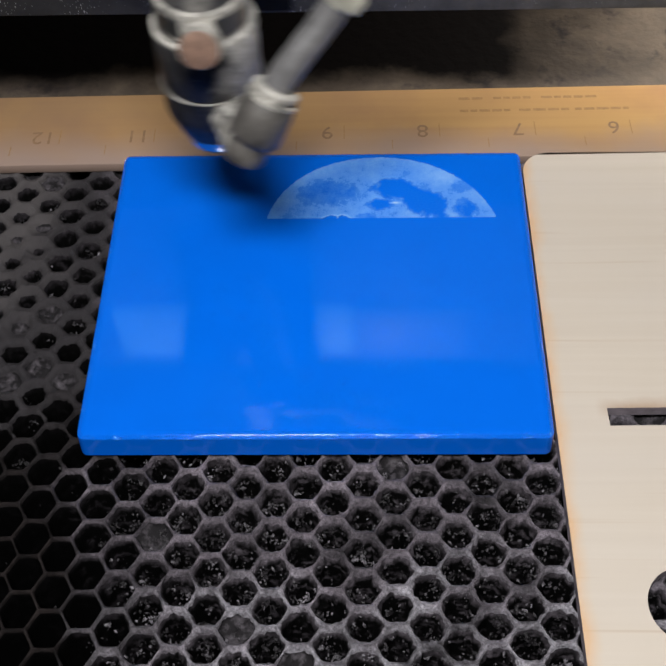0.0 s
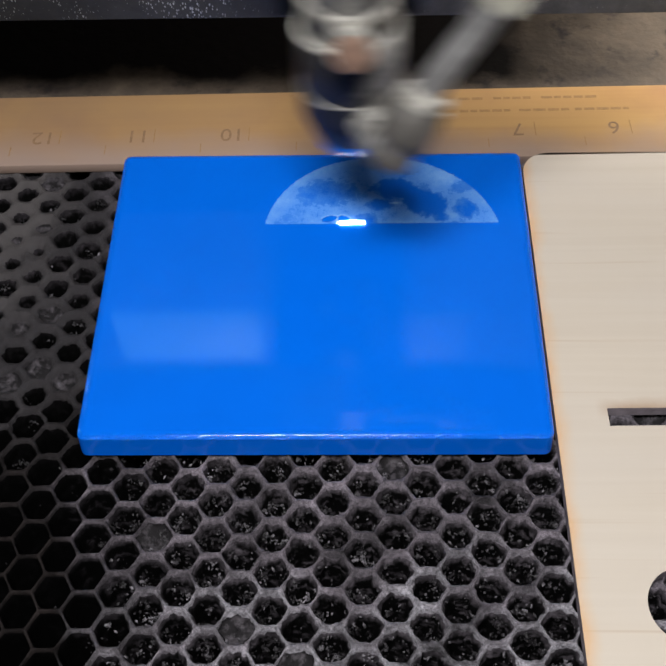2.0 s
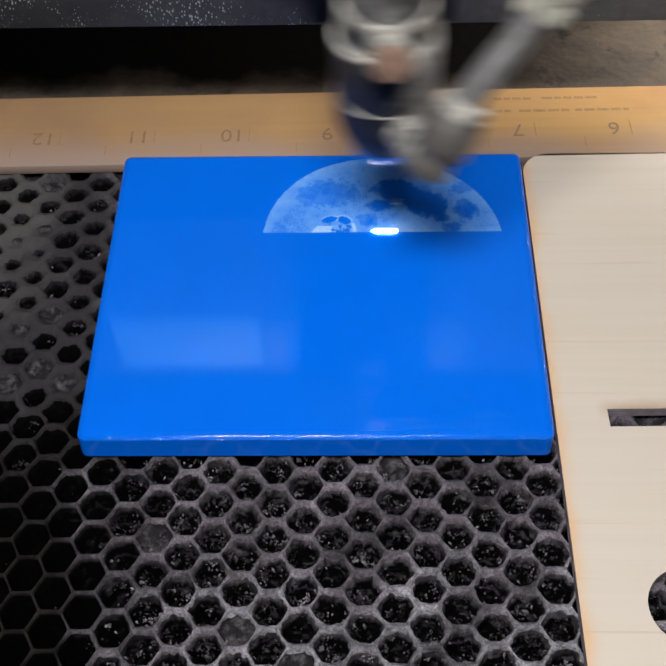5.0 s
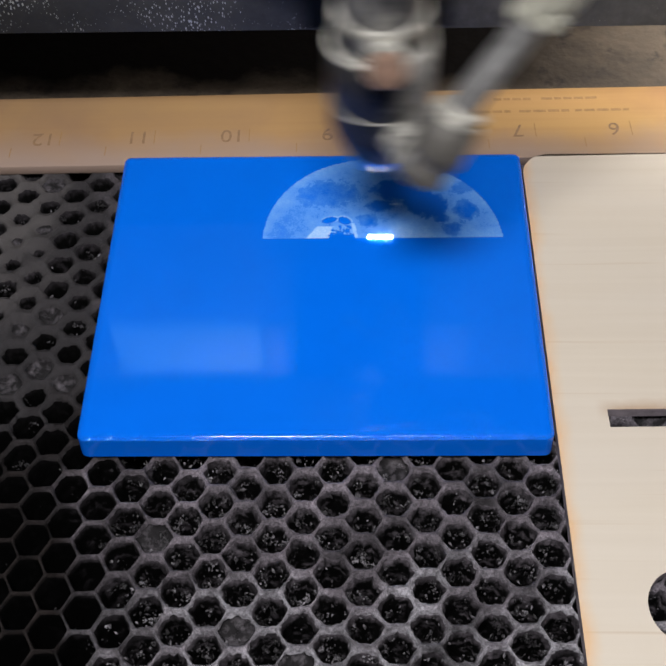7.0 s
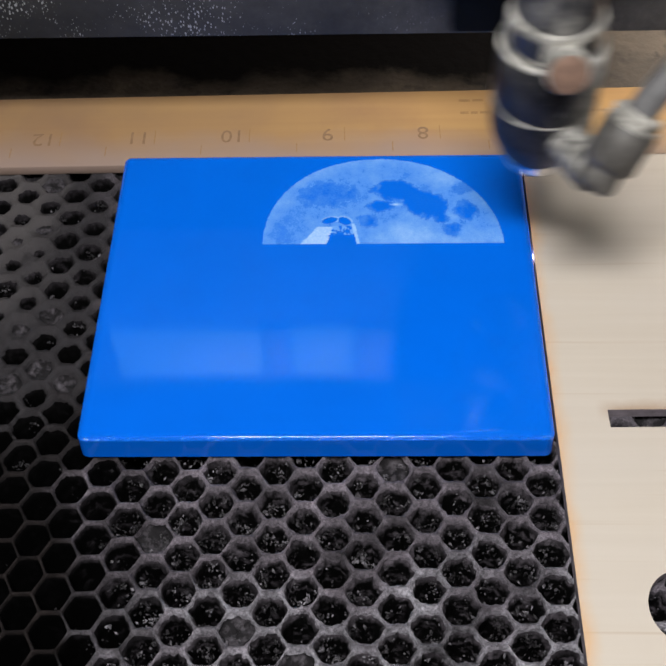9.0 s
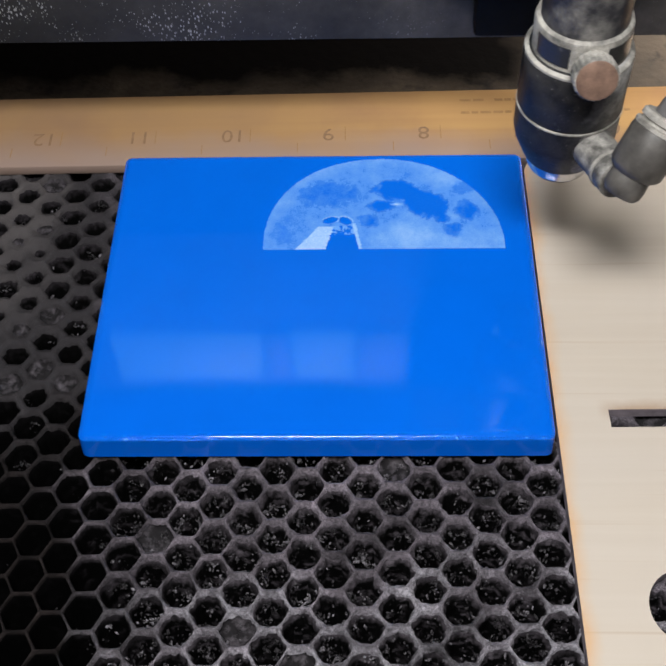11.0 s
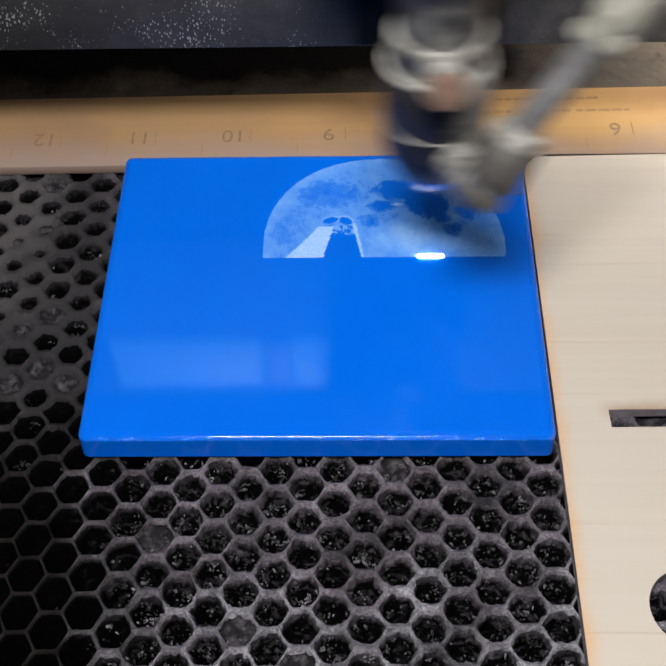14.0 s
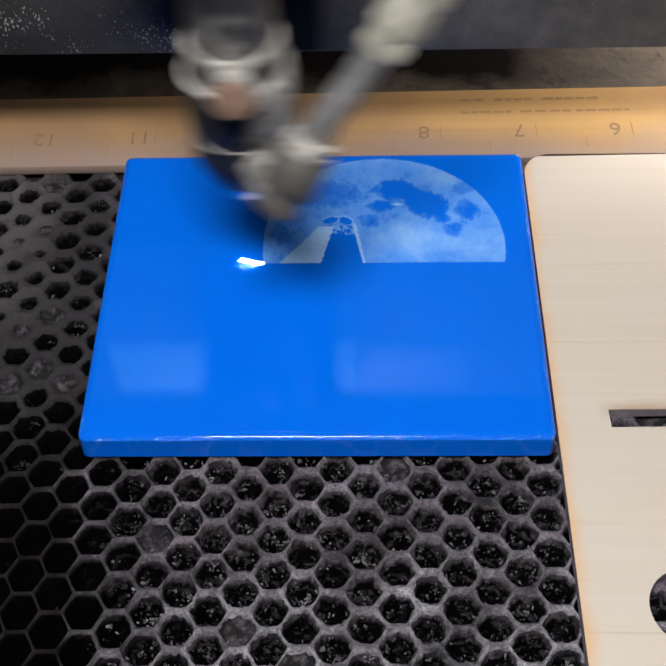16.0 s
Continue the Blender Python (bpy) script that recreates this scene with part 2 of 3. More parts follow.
# ---- mesh helpers ----


def mesh_of(bm, name, material, smooth=True):
    me = bpy.data.meshes.new(name)
    bm.normal_update()
    bm.to_mesh(me)
    bm.free()
    for m in material if isinstance(material, (list, tuple)) else [material]:
        me.materials.append(m)
    if smooth:
        me.shade_smooth()
        me.set_sharp_from_angle(angle=radians(38))
    return me


def part(name, bm, material, parent=None, label="", at=None, smooth=True):
    ob = new(name, mesh_of(bm, name, material, smooth))
    if parent:
        ob.parent = parent
    if at is not None:
        ob.matrix_basis = at
    return tagged(ob, label)


def box(x0, x1, y0, y1, z0, z1, bevel=0.0, seg=2):
    bm = bmesh.new()
    bmesh.ops.create_cube(bm, size=1)
    for v in bm.verts:
        v.co = Vector(((x0, x1)[v.co.x > 0], (y0, y1)[v.co.y > 0], (z0, z1)[v.co.z > 0]))
    if bevel:
        bmesh.ops.bevel(bm, geom=bm.edges[:], offset=bevel, segments=seg, affect="EDGES", profile=0.5)
    return bm


def lathe(profile, n=64, wobble=0.0, ridges=0):
    """Turns (radius, height) pairs round z; both ends are closed where the radius is over zero."""
    bm = bmesh.new()
    rings = []
    for r, z in profile:
        ring = []
        for i in range(n):
            a = 2 * math.pi * i / n
            k = r * (1 + wobble * noise.noise(Vector((math.cos(a) * 2, math.sin(a) * 2, z * 900))))
            if ridges:
                k *= 1 + 0.022 * math.cos(ridges * a)
            ring.append(bm.verts.new((k * math.cos(a), k * math.sin(a), z)))
        rings.append(ring)
    for a, b in zip(rings, rings[1:]):
        for i in range(n):
            bm.faces.new((a[i], a[(i + 1) % n], b[(i + 1) % n], b[i]))
    bm.faces.new(rings[0][::-1])
    bm.faces.new(rings[-1])
    bmesh.ops.recalc_face_normals(bm, faces=bm.faces[:])
    return bm


def along(a, b):
    """The pose at a whose z axis points to b."""
    d = Vector(b) - Vector(a)
    return Matrix.Translation(a) @ d.to_track_quat("Z", "Y").to_matrix().to_4x4()


def tube(points, radius, n=24, steps=10):
    """A round tube through the points, on a smooth curve."""
    pts = [Vector(p) for p in points]
    line = []
    for i in range(len(pts) - 1):
        p0, p1, p2, p3 = pts[max(i - 1, 0)], pts[i], pts[i + 1], pts[min(i + 2, len(pts) - 1)]
        for s in range(steps):
            t = s / steps
            line.append(0.5 * (2 * p1 + (p2 - p0) * t + (2 * p0 - 5 * p1 + 4 * p2 - p3) * t * t + (3 * p1 - p0 - 3 * p2 + p3) * t ** 3))
    line.append(pts[-1])
    bm = bmesh.new()
    rings = []
    for i, p in enumerate(line):
        d = (line[min(i + 1, len(line) - 1)] - line[max(i - 1, 0)]).normalized()
        u = d.cross(Vector((0, 1, 0.2))).normalized()
        v = d.cross(u)
        rings.append([bm.verts.new(p + radius * (math.cos(2 * math.pi * k / n) * u + math.sin(2 * math.pi * k / n) * v)) for k in range(n)])
    for a, b in zip(rings, rings[1:]):
        for k in range(n):
            bm.faces.new((a[k], a[(k + 1) % n], b[(k + 1) % n], b[k]))
    bm.faces.new(rings[0][::-1]), bm.faces.new(rings[-1])
    bmesh.ops.recalc_face_normals(bm, faces=bm.faces[:])
    return bm


def plate(outline, holes, z0, z1, bevel=0.0):
    """A flat board from an outline with holes cut through it (all as lists of x, y)."""
    bm = bmesh.new()
    edges = []
    for loop in [outline, *holes]:
        vs = [bm.verts.new((x, y, z1)) for x, y in loop]
        edges += [bm.edges.new((vs[i], vs[(i + 1) % len(vs)])) for i in range(len(vs))]
    bmesh.ops.triangle_fill(bm, use_beauty=True, use_dissolve=False, edges=edges, normal=(0, 0, 1))
    top = bm.faces[:]
    out = bmesh.ops.extrude_face_region(bm, geom=top)
    for g in out["geom"]:
        if isinstance(g, bmesh.types.BMVert):
            g.co.z = z0
    bmesh.ops.recalc_face_normals(bm, faces=bm.faces[:])
    for f in bm.faces:
        f.material_index = 1 if abs(f.normal.z) < 0.5 else 0
    return bm


def setting(name, bm, material, label, at=None, smooth=True):
    return tagged(part(name, bm, material, None, label, at, smooth), kind="structure")


# ---- the machine round the bed ----
setting("floor", box(-0.32, 0.46, -0.36, 0.42, -0.030, -0.0202), M_SOOT, "sooty black steel tray under the honeycomb bed")
setting("wall_back", box(-0.32, 0.46, 0.42, 0.43, -0.030, 0.5), M_DARK, "black painted steel back wall of the machine")
setting("wall_left", box(-0.33, -0.32, -0.36, 0.43, -0.030, 0.5), M_DARK, "black painted steel side wall of the machine")
setting("wall_right", box(0.46, 0.47, -0.36, 0.43, -0.030, 0.5), M_DARK, "black painted steel side wall of the machine")
setting("wall_front", box(-0.32, 0.46, -0.37, -0.36, -0.030, 0.22), M_DARK, "black painted steel front wall of the machine")
setting("bed_rail", box(-0.31, 0.45, 0.0935, 0.30, -0.0202, -0.0002, 0.0008), M_GRIME, "dirty tan base board behind the honeycomb bed, with the gantry's shade painted on")


# ---- honeycomb bed ----
CELL_A, CELL_B, SKEW = 12.6, 7.9, 0.0124


def grime_at(x, y):
    """How thick soot lies on the bed at x, y (mm): 0 bare, 1 caked."""
    w = 9 * noise.noise(Vector((x * 0.045, y * 0.045, 3)))
    front_left = max(0, min(1, (15 - x + w) / 16)) * max(0, min(1, (10 - y + w) / 20))
    caked = math.exp(-((x + 26) / 9) ** 2 - ((y - 52) / 24) ** 2)
    return max(0.0, min(1.0, 1 - front_left)) + 0.5 * caked


def honeycomb():
    verts, faces, inner = [], [], []
    ring = 36
    rnd = random.Random(5)

    def warp(x, y):
        v = noise.noise_vector(Vector((x * 0.07, y * 0.07, 1.3)))
        u = noise.noise_vector(Vector((x * 0.02, y * 0.02, 7.3)))
        return x + 0.55 * v.x + 0.7 * u.x, y + 0.45 * v.y + 0.6 * u.y

    for i in range(-19, 14):
        for j in range(-7, 19):
            cu, cv = i * CELL_A / 2, (j + 0.5 * (i % 2)) * CELL_B
            cx, cy = 55.2 + cu + 0.0026 * cv, -27.3 + cv + SKEW * cu
            if not (-60 < cx < 138 and -68 < cy < 89):
                continue
            corners = [(CELL_A / 3, 0), (CELL_A / 6, CELL_B / 2), (-CELL_A / 6, CELL_B / 2), (-CELL_A / 3, 0), (-CELL_A / 6, -CELL_B / 2), (CELL_A / 6, -CELL_B / 2)]
            g = grime_at(cx, cy)
            open_ = 0.915 + 0.01 * g + rnd.uniform(-0.06, 0.03) * (0.3 + g)
            fuzzy = cx < 0 and cy > 12
            if fuzzy:
                open_ *= rnd.uniform(0.74, 0.9)
            if g > 1.2:
                open_ *= rnd.choice((0.5, 0.7, 0.9))
            base = len(verts)
            outer = []
            for k in range(ring):
                e, t = divmod(k * 6 / ring, 1)
                a, b = corners[int(e)], corners[(int(e) + 1) % 6]
                px = a[0] + (b[0] - a[0]) * t
                outer.append((px, a[1] + (b[1] - a[1]) * t + SKEW * px))
            levels = ((1.0, 0.10 + 0.2 * min(g, 1), 1.0), (0.0, -0.3 - 0.25 * min(g, 1), 1.0), (0.0, -1.1, 1.0), (0.0, -3.0, 1.0 - 0.13 * g), (0.0, -6.5, 1.0 - 0.06 * g), (0.3, -20.0, 1.0))
            plugged = g > 0.9 and rnd.random() < (0.45 if g > 1.04 else 0.22 if fuzzy else 0.04)
            if plugged:
                levels = levels[:3] + ((0.0, -1.9, 0.84), (0.0, -2.3, 0.62), (0.0, -2.0, 0.42), (0.0, -2.4, 0.22), (0.0, -2.2, 0.02))
            for li, (full, z, soft) in enumerate(levels):
                for k, (px, py) in enumerate(outer):
                    ang = math.atan2(py, px)
                    # a rounded hole inside the hexagon
                    r_hex = math.hypot(px, py)
                    r_round = 0.5 * (CELL_A / 3 + CELL_B / 2) * 0.98
                    bend = 0.75 if fuzzy else 0.25 + 0.3 * g
                    r = open_ * (r_hex * (1 - bend) + r_round * bend)
                    r = min(r, r_hex * 0.965)
                    r *= 1 + (0.08 if li < 2 else 0.2) * g * noise.noise(Vector((cx + 2.5 * math.cos(ang), cy + 2.5 * math.sin(ang), z * 0.35)))
                    r *= 1 + (0.05 if li < 2 else 0.15) * g * noise.noise(Vector((cx * 3 + 7 * math.cos(ang), cy * 3 + 7 * math.sin(ang), z * 0.9)))
                    if li == 1:
                        r = r + 0.35 * (r_hex * 0.985 - r) * 0.8
                    r *= 1 - 0.14 * min(g, 1) * math.sin(ang) ** 2
                    f = full * r_hex + (1 - full) * r * soft if li else r_hex
                    x, y = warp(cx + f * math.cos(ang), cy + f * math.sin(ang))
                    sag = 1.0 * noise.noise(Vector((x * 0.7, y * 0.7, 9.0))) if li == 3 or (plugged and li > 3) else 0.0
                    lift = 0.32 * g * noise.noise(Vector((x * 0.6, y * 0.6, 2.0))) if li < 3 else 0
                    verts.append((x * MM, y * MM, (z + sag - 0.12 + lift) * MM))
            for li in range(len(levels) - 1):
                for k in range(ring):
                    a, b = base + li * ring + k, base + li * ring + (k + 1) % ring
                    faces.append((a, b, b + ring, a + ring))
                    # below the rim the walls take the colour that has the cell's shade in it
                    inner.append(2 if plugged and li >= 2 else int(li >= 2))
    me = bpy.data.meshes.new("honeycomb_bed")
    me.from_pydata(verts, [], faces)
    me.materials.append(M_COMB), me.materials.append(M_CELL_WALL), me.materials.append(M_PLUG)
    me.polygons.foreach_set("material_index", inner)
    bm = bmesh.new()
    bm.from_mesh(me)
    bmesh.ops.remove_doubles(bm, verts=bm.verts[:], dist=0.00002)
    bm.to_mesh(me)
    bm.free()
    me.shade_smooth()
    return tagged(new("honeycomb_bed", me), "sooty grey metal honeycomb bed with dust-caked cells", "laser bed", kind="structure")


honeycomb()


def crumbs():
    """Charred bits that lie in the cells."""
    rnd = random.Random(11)
    verts, faces = [], []
    spots = []
    while len(spots) < 13000:
        x, y = rnd.uniform(-58, 136), rnd.uniform(-66, 84)
        if rnd.random() > 0.01 + 0.8 * grime_at(x, y) * (0.12 if x < 6 else 1):
            continue
        spots.append((x, y, -1.6 - 9.0 * rnd.random() ** 1.3, rnd.choice((0.14, 0.2, 0.3, 0.42, 0.6)) * rnd.uniform(0.7, 1.3)))
    # lumps of stuck grit, each of many bits
    while len(spots) < 45000:
        x, y = rnd.uniform(-58, 136), rnd.uniform(-66, 84)
        if rnd.random() > (0.7 * grime_at(x, y) - 0.1) * (0.2 if x < 6 else 1):
            continue
        wide, deep = rnd.uniform(0.5, 1.3), rnd.uniform(-1.7, -4.5)
        for k in range(rnd.randint(10, 22)):
            spots.append((rnd.gauss(x, 0.6 * wide), rnd.gauss(y, 0.6 * wide), deep + rnd.gauss(0, 0.35), rnd.uniform(0.14, 0.48)))
    for x, y, z, s in spots:
        q = Euler((rnd.uniform(0, 6), rnd.uniform(0, 6), rnd.uniform(0, 6))).to_matrix()
        b = len(verts)
        for v in ((1, 0, 0), (-1, 0, 0), (0, 0.7, 0), (0, -0.7, 0), (0, 0, 0.45), (0, 0, -0.45)):
            p = q @ Vector(v) * s * rnd.uniform(0.7, 1.2)
            verts.append(((x + p.x) * MM, (y + p.y) * MM, (z + p.z) * MM))
        for f in ((0, 2, 4), (2, 1, 4), (1, 3, 4), (3, 0, 4), (2, 0, 5), (1, 2, 5), (3, 1, 5), (0, 3, 5)):
            faces.append(tuple(b + i for i in f))
    me = bpy.data.meshes.new("char_crumbs")
    me.from_pydata(verts, [], faces)
    me.materials.append(M_CRUMB)
    return tagged(new("char_crumbs", me), "charred black crumbs and grit lying in the cells", "debris", kind="stuff")


crumbs()

# ---- plywood jig ----


def plywood_jig():
    r = 7.0
    x0, x1, y0, y1 = 102.75, 175.0, -95.0, 88.3
    outline = [(x0 + 0.35, y0), (x1, y0), (x1, y1)]
    for k in range(13):
        a = radians(90 + 90 * k / 12)
        outline.append((x0 + r + r * math.cos(a), y1 - r + r * math.sin(a)))
    slot = [(114.5, 4.7), (114.4, 9.2), (165, 9.6), (165, 5.1)]
    hole = [(124.1 + 7.9 * math.cos(2 * math.pi * k / 48), -36.1 + 7.9 * math.sin(2 * math.pi * k / 48)) for k in range(48)]
    board = [(x * MM, y * MM) for x, y in outline], [[(x * MM, y * MM) for x, y in h] for h in (slot, hole)]
    ob = part("plywood_jig", plate(*board, 0.0001, 0.0024), [M_PLY, M_PLYEDGE], None, "", None, False)
    part("face_veneer", plate(*board, 0.0024, 0.003), [M_PLY, M_PLYEDGE], ob, "pale face veneer with fine grain", None, False)
    return tagged(ob, "light birch plywood jig board with scorched cut edges and a slot", "jig board")


plywood_jig()

# ---- ruler ----


def ruler():
    top = new("wooden_ruler")
    tagged(top, "worn yellow wooden ruler with faded inch numbers lying on the base", "ruler")
    top.matrix_basis = pose(-0.09, 0.0846, 0.0, 0, 0, 0.75)
    bm = box(0, 0.32, 0, 0.0268, 0.0, 0.003, 0.0004)
    part("blade", bm, M_RULER, top)
    turn = 180
    for i, word in enumerate(("12", "11", "10", "9", "8", "7", "6")):
        cu = bpy.data.curves.new("number", "FONT")
        cu.body, cu.size, cu.align_x, cu.align_y = word, 0.0066, "CENTER", "CENTER"
        cu.extrude = 0.00002
        ob = new("number", cu)
        ob.parent = top
        ob.matrix_basis = pose(0.09 - 0.0240 + 0.0254 * i, 0.0104, 0.00303, 0, 0, turn)
        ob.data.materials.append(M_INK)
    ticks = {n: mesh_of(box(-0.00012, 0.00012, 0.0, n, 0.003, 0.00304), "tick_mark", M_FAINT, False) for n in (0.0052, 0.0034)}
    for k in range(-4, 17):
        ob = new("tick_mark", ticks[0.0034 if k % 2 else 0.0052])
        ob.parent = top
        ob.location = (0.0705 + 0.0254 * k / 2, 0.0036 if k % 2 else 0.0078, 0)
    for y, spans in ((0.0221, ((0.178, 0.186), (0.1875, 0.199), (0.2005, 0.2155))), (0.0172, ((0.178, 0.1925), (0.194, 0.2075), (0.209, 0.2235)))):
        for a, b in spans:
            while a < b - 0.001:
                w = min(random.uniform(0.0012, 0.0034), b - a)
                part("print_bar", box(a, a + w, y, y + 0.0009, 0.003, 0.00304), M_FAINT, top, "", None, False)
                a += w + 0.0006


ruler()

# ---- blue tile and its engraving ----
TILE_TOP = 6.5
MOON_X, MOON_Y, MOON_R = 66.1, 54.3, 29.2
SEAS = ((69.0, 72.6, 5.0, 3.0, 1.0), (76.9, 67.5, 5.2, 3.9, 1.0), (73.2, 70.6, 3.2, 2.2, 0.95), (65.6, 67.0, 3.4, 1.7, 0.7), (52.2, 71.0, 6.6, 4.9, 0.36),
        (86.1, 73.0, 2.8, 2.1, 0.42), (86.8, 65.8, 2.8, 3.2, 0.55), (83.3, 59.0, 2.3, 2.2, 0.5), (62.3, 62.4, 2.4, 2.2, 0.5), (80.6, 62.9, 2.0, 1.6, 0.5), (41.5, 57.8, 3.0, 4.0, 0.25))
GLEAMS = ((72.8, 57.0, 10.0, 6.0, 0.30), (65.2, 72.0, 2.2, 5.5, 0.12), (87.0, 54.0, 6.0, 5.0, 0.22), (79.5, 76.5, 6.0, 2.6, 0.12), (61.5, 67.5, 2.6, 2.2, 0.16),
          (69.2, 67.6, 1.5, 0.35, 0.7), (71.6, 69.0, 0.9, 0.3, 0.5), (56.0, 80.0, 10.0, 3.0, 0.08), (83.5, 63.6, 2.2, 1.5, 0.2))


def burnt(x, y):
    """How much of the glaze the laser has burnt white at x, y (mm)."""
    d = math.hypot(x - MOON_X, y - MOON_Y)
    if x < MOON_X and y > MOON_Y:
        d = ((MOON_X - x) ** 2.2 + (y - MOON_Y) ** 2.2) ** (1 / 2.2)
    n1 = noise.fractal(Vector((x * 0.22, y * 0.22, 0.5)), 0.8, 2.1, 6)
    n2 = noise.noise(Vector((x * 1.7, y * 1.7, 4.0)))
    if d > MOON_R + 0.12 * n2:
        if y < 49.6 and 31.4 + 5.7 * (y - 48.6) < x < 52 + n2:
            return 0.85
        return 0.0
    n3 = noise.fractal(Vector((x * 0.9, y * 0.9, 2.5)), 0.7, 2.1, 5)
    v = 0.31 + 0.13 * n1 + 0.025 * n2 + 0.06 * n3 + 0.14 * max(0, (d - 25) / 4)
    for gx, gy, rx, ry, gain in GLEAMS:
        v += gain * math.exp(-((x - gx) / rx) ** 2 - ((y - gy) / ry) ** 2)
    for sx, sy, rx, ry, depth in SEAS:
        e = math.hypot((x - sx) / rx, (y - sy) / ry) + 0.34 * noise.fractal(Vector((x * 0.5, y * 0.5, sx)), 0.8, 2.1, 4)
        v -= 0.55 * depth * max(0.0, min(1.0, (1.2 - e) / 0.5))
    v = max(0.03, v)
    # a plain dark shape with two rounded tops, each in a thin bright outline, and the bright wedge beside it
    t = (60.6 - y) / 11.2
    left, right = 54.0 - 2.7 * t + 0.45 * n2, 58.6 + 2.3 * t + 0.2 * n2
    a = math.hypot((x - 53.1 + 0.3 * (y - 62.4)) / 2.2, (y - 62.4 - 0.28 * (x - 53.1)) / 1.05)
    b = math.hypot((x - 56.8) / 1.7, (y - 62.2 + 0.25 * (x - 56.8)) / 1.35)
    if min(a, b) < 0.95 + 0.08 * n2:
        return 0.02
    if min(a, b) < 1.18 and y > 62.2 - 0.8 * n2 - 0.12 * (x - 54):
        return 0.72
    if 0 < t < 0.26 and left < x < right:
        return 0.5 if n3 + 0.5 * n2 > 0.22 else 0.03
    if t >= 0.26 and left < x < right:
        return 0.0
    if t > -0.06 and right <= x < right + 0.8 - 0.25 * t:
        return 0.78 + 0.15 * n2
    if t > 0.02 and 50.2 - 8.6 * t ** 1.1 + 0.4 * n2 < x <= left:
        return 0.84 + 0.1 * n2 - 0.12 * max(0.0, n3)
    return min(1.0, v)


def engraved_sheet(y0, y1, step_x=0.25, step_y=0.22):
    """A thin sheet of engraved glaze between two lines across the tile (mm)."""
    nx, ny = int(66 / step_x), max(1, round((y1 - y0) / step_y))
    xs = [30.5 + 66 * i / nx for i in range(nx + 1)]
    ys = [y0 + (y1 - y0) * j / ny for j in range(ny + 1)]
    verts, faces, values = [], [], []
    index = {}
    for j in range(ny):
        for i in range(nx):
            mid = burnt((xs[i] + xs[i + 1]) / 2, (ys[j] + ys[j + 1]) / 2)
            if mid <= 0:
                continue
            quad = []
            for a, b in ((i, j), (i + 1, j), (i + 1, j + 1), (i, j + 1)):
                if (a, b) not in index:
                    index[a, b] = len(verts)
                    verts.append((xs[a] * MM, ys[b] * MM, 0.0))
                    values.append(max(burnt(xs[a], ys[b]), mid * 0.8))
                quad.append(index[a, b])
            faces.append(quad)
    me = bpy.data.meshes.new("engraved_line")
    me.from_pydata(verts, [], faces)
    me.attributes.new("burnt", "FLOAT", "POINT").data.foreach_set("value", values)
    me.materials.append(M_ENGRAVED)
    return me


def head_y(t):
    return 62.56 - 13.94 * t / 16


def tile():
    # outline in pairs of points, left and right, from the front edge to the back edge
    wide, deep, corner = 102.1, 85.75, 1.9

    def outline(inset, z):
        r = max(corner - inset, 0.3)
        arc = [(inset + r - r * math.sin(q), inset + r - r * math.cos(q)) for q in (math.pi / 2 * k / 6 for k in range(7))]
        left = arc + [(x, deep - y) for x, y in reversed(arc)]
        return [(bm.verts.new((x * MM, y * MM, z * MM)), bm.verts.new(((wide - x) * MM, y * MM, z * MM))) for x, y in left]

    bm = bmesh.new()
    levels = [(0.5, 0.1), (0.0, 0.7)]
    # a tight edge, above which the glaze rises softly to the flat top
    levels += [(0.5 * (1 - math.cos(q)), TILE_TOP - 0.95 + 0.5 * math.sin(q)) for q in (radians(68) * k / 6 for k in range(7))]
    levels += [(0.31 + 1.75 * t, TILE_TOP - 0.486 * (1 - t) ** 2) for t in (0.12, 0.25, 0.4, 0.55, 0.7, 0.85, 1.0)]
    rings = [outline(*level) for level in levels]
    for low, high in zip(rings, rings[1:]):
        for k in range(len(low) - 1):
            for side in (0, 1):
                bm.faces.new((low[k][side], low[k + 1][side], high[k + 1][side], high[k][side]))
        for k in (0, -1):
            bm.faces.new((low[k][0], low[k][1], high[k][1], high[k][0]))
    for cap in (rings[0], rings[-1]):
        for k in range(len(cap) - 1):
            bm.faces.new((cap[k][0], cap[k][1], cap[k + 1][1], cap[k + 1][0]))
    for v in bm.verts:
        if v.co.z < 0.002 and v.co.y < 0.001:
            v.co.y -= 0.0008
        v.co.x -= 0.0003
        v.co.y -= 0.0002
    bmesh.ops.recalc_face_normals(bm, faces=bm.faces[:])
    bm.normal_update()
    for f in bm.faces:
        f.material_index = int(0.3 < f.normal.z < 0.93)
    ob = part("ceramic_tile", bm, [M_BLUE, M_EDGE])
    tagged(ob, "glossy bright blue ceramic tile, half engraved with a white moon", "tile")
    done = new("engraving", engraved_sheet(head_y(0), 83.6))
    done.parent = ob
    done.location = (0, 0, (TILE_TOP + 0.015) * MM)
    tagged(done, "white laser-engraved moon disc with mottled seas")
    lines = []
    count = 96
    for k in range(count):
        t = 16.0 * (k + 1) / count
        line = new("engraved_line", engraved_sheet(head_y(t), head_y(16.0 * k / count)))
        line.parent = ob
        lines.append((t, line))
    return ob, lines


TILE, LINES = tile()

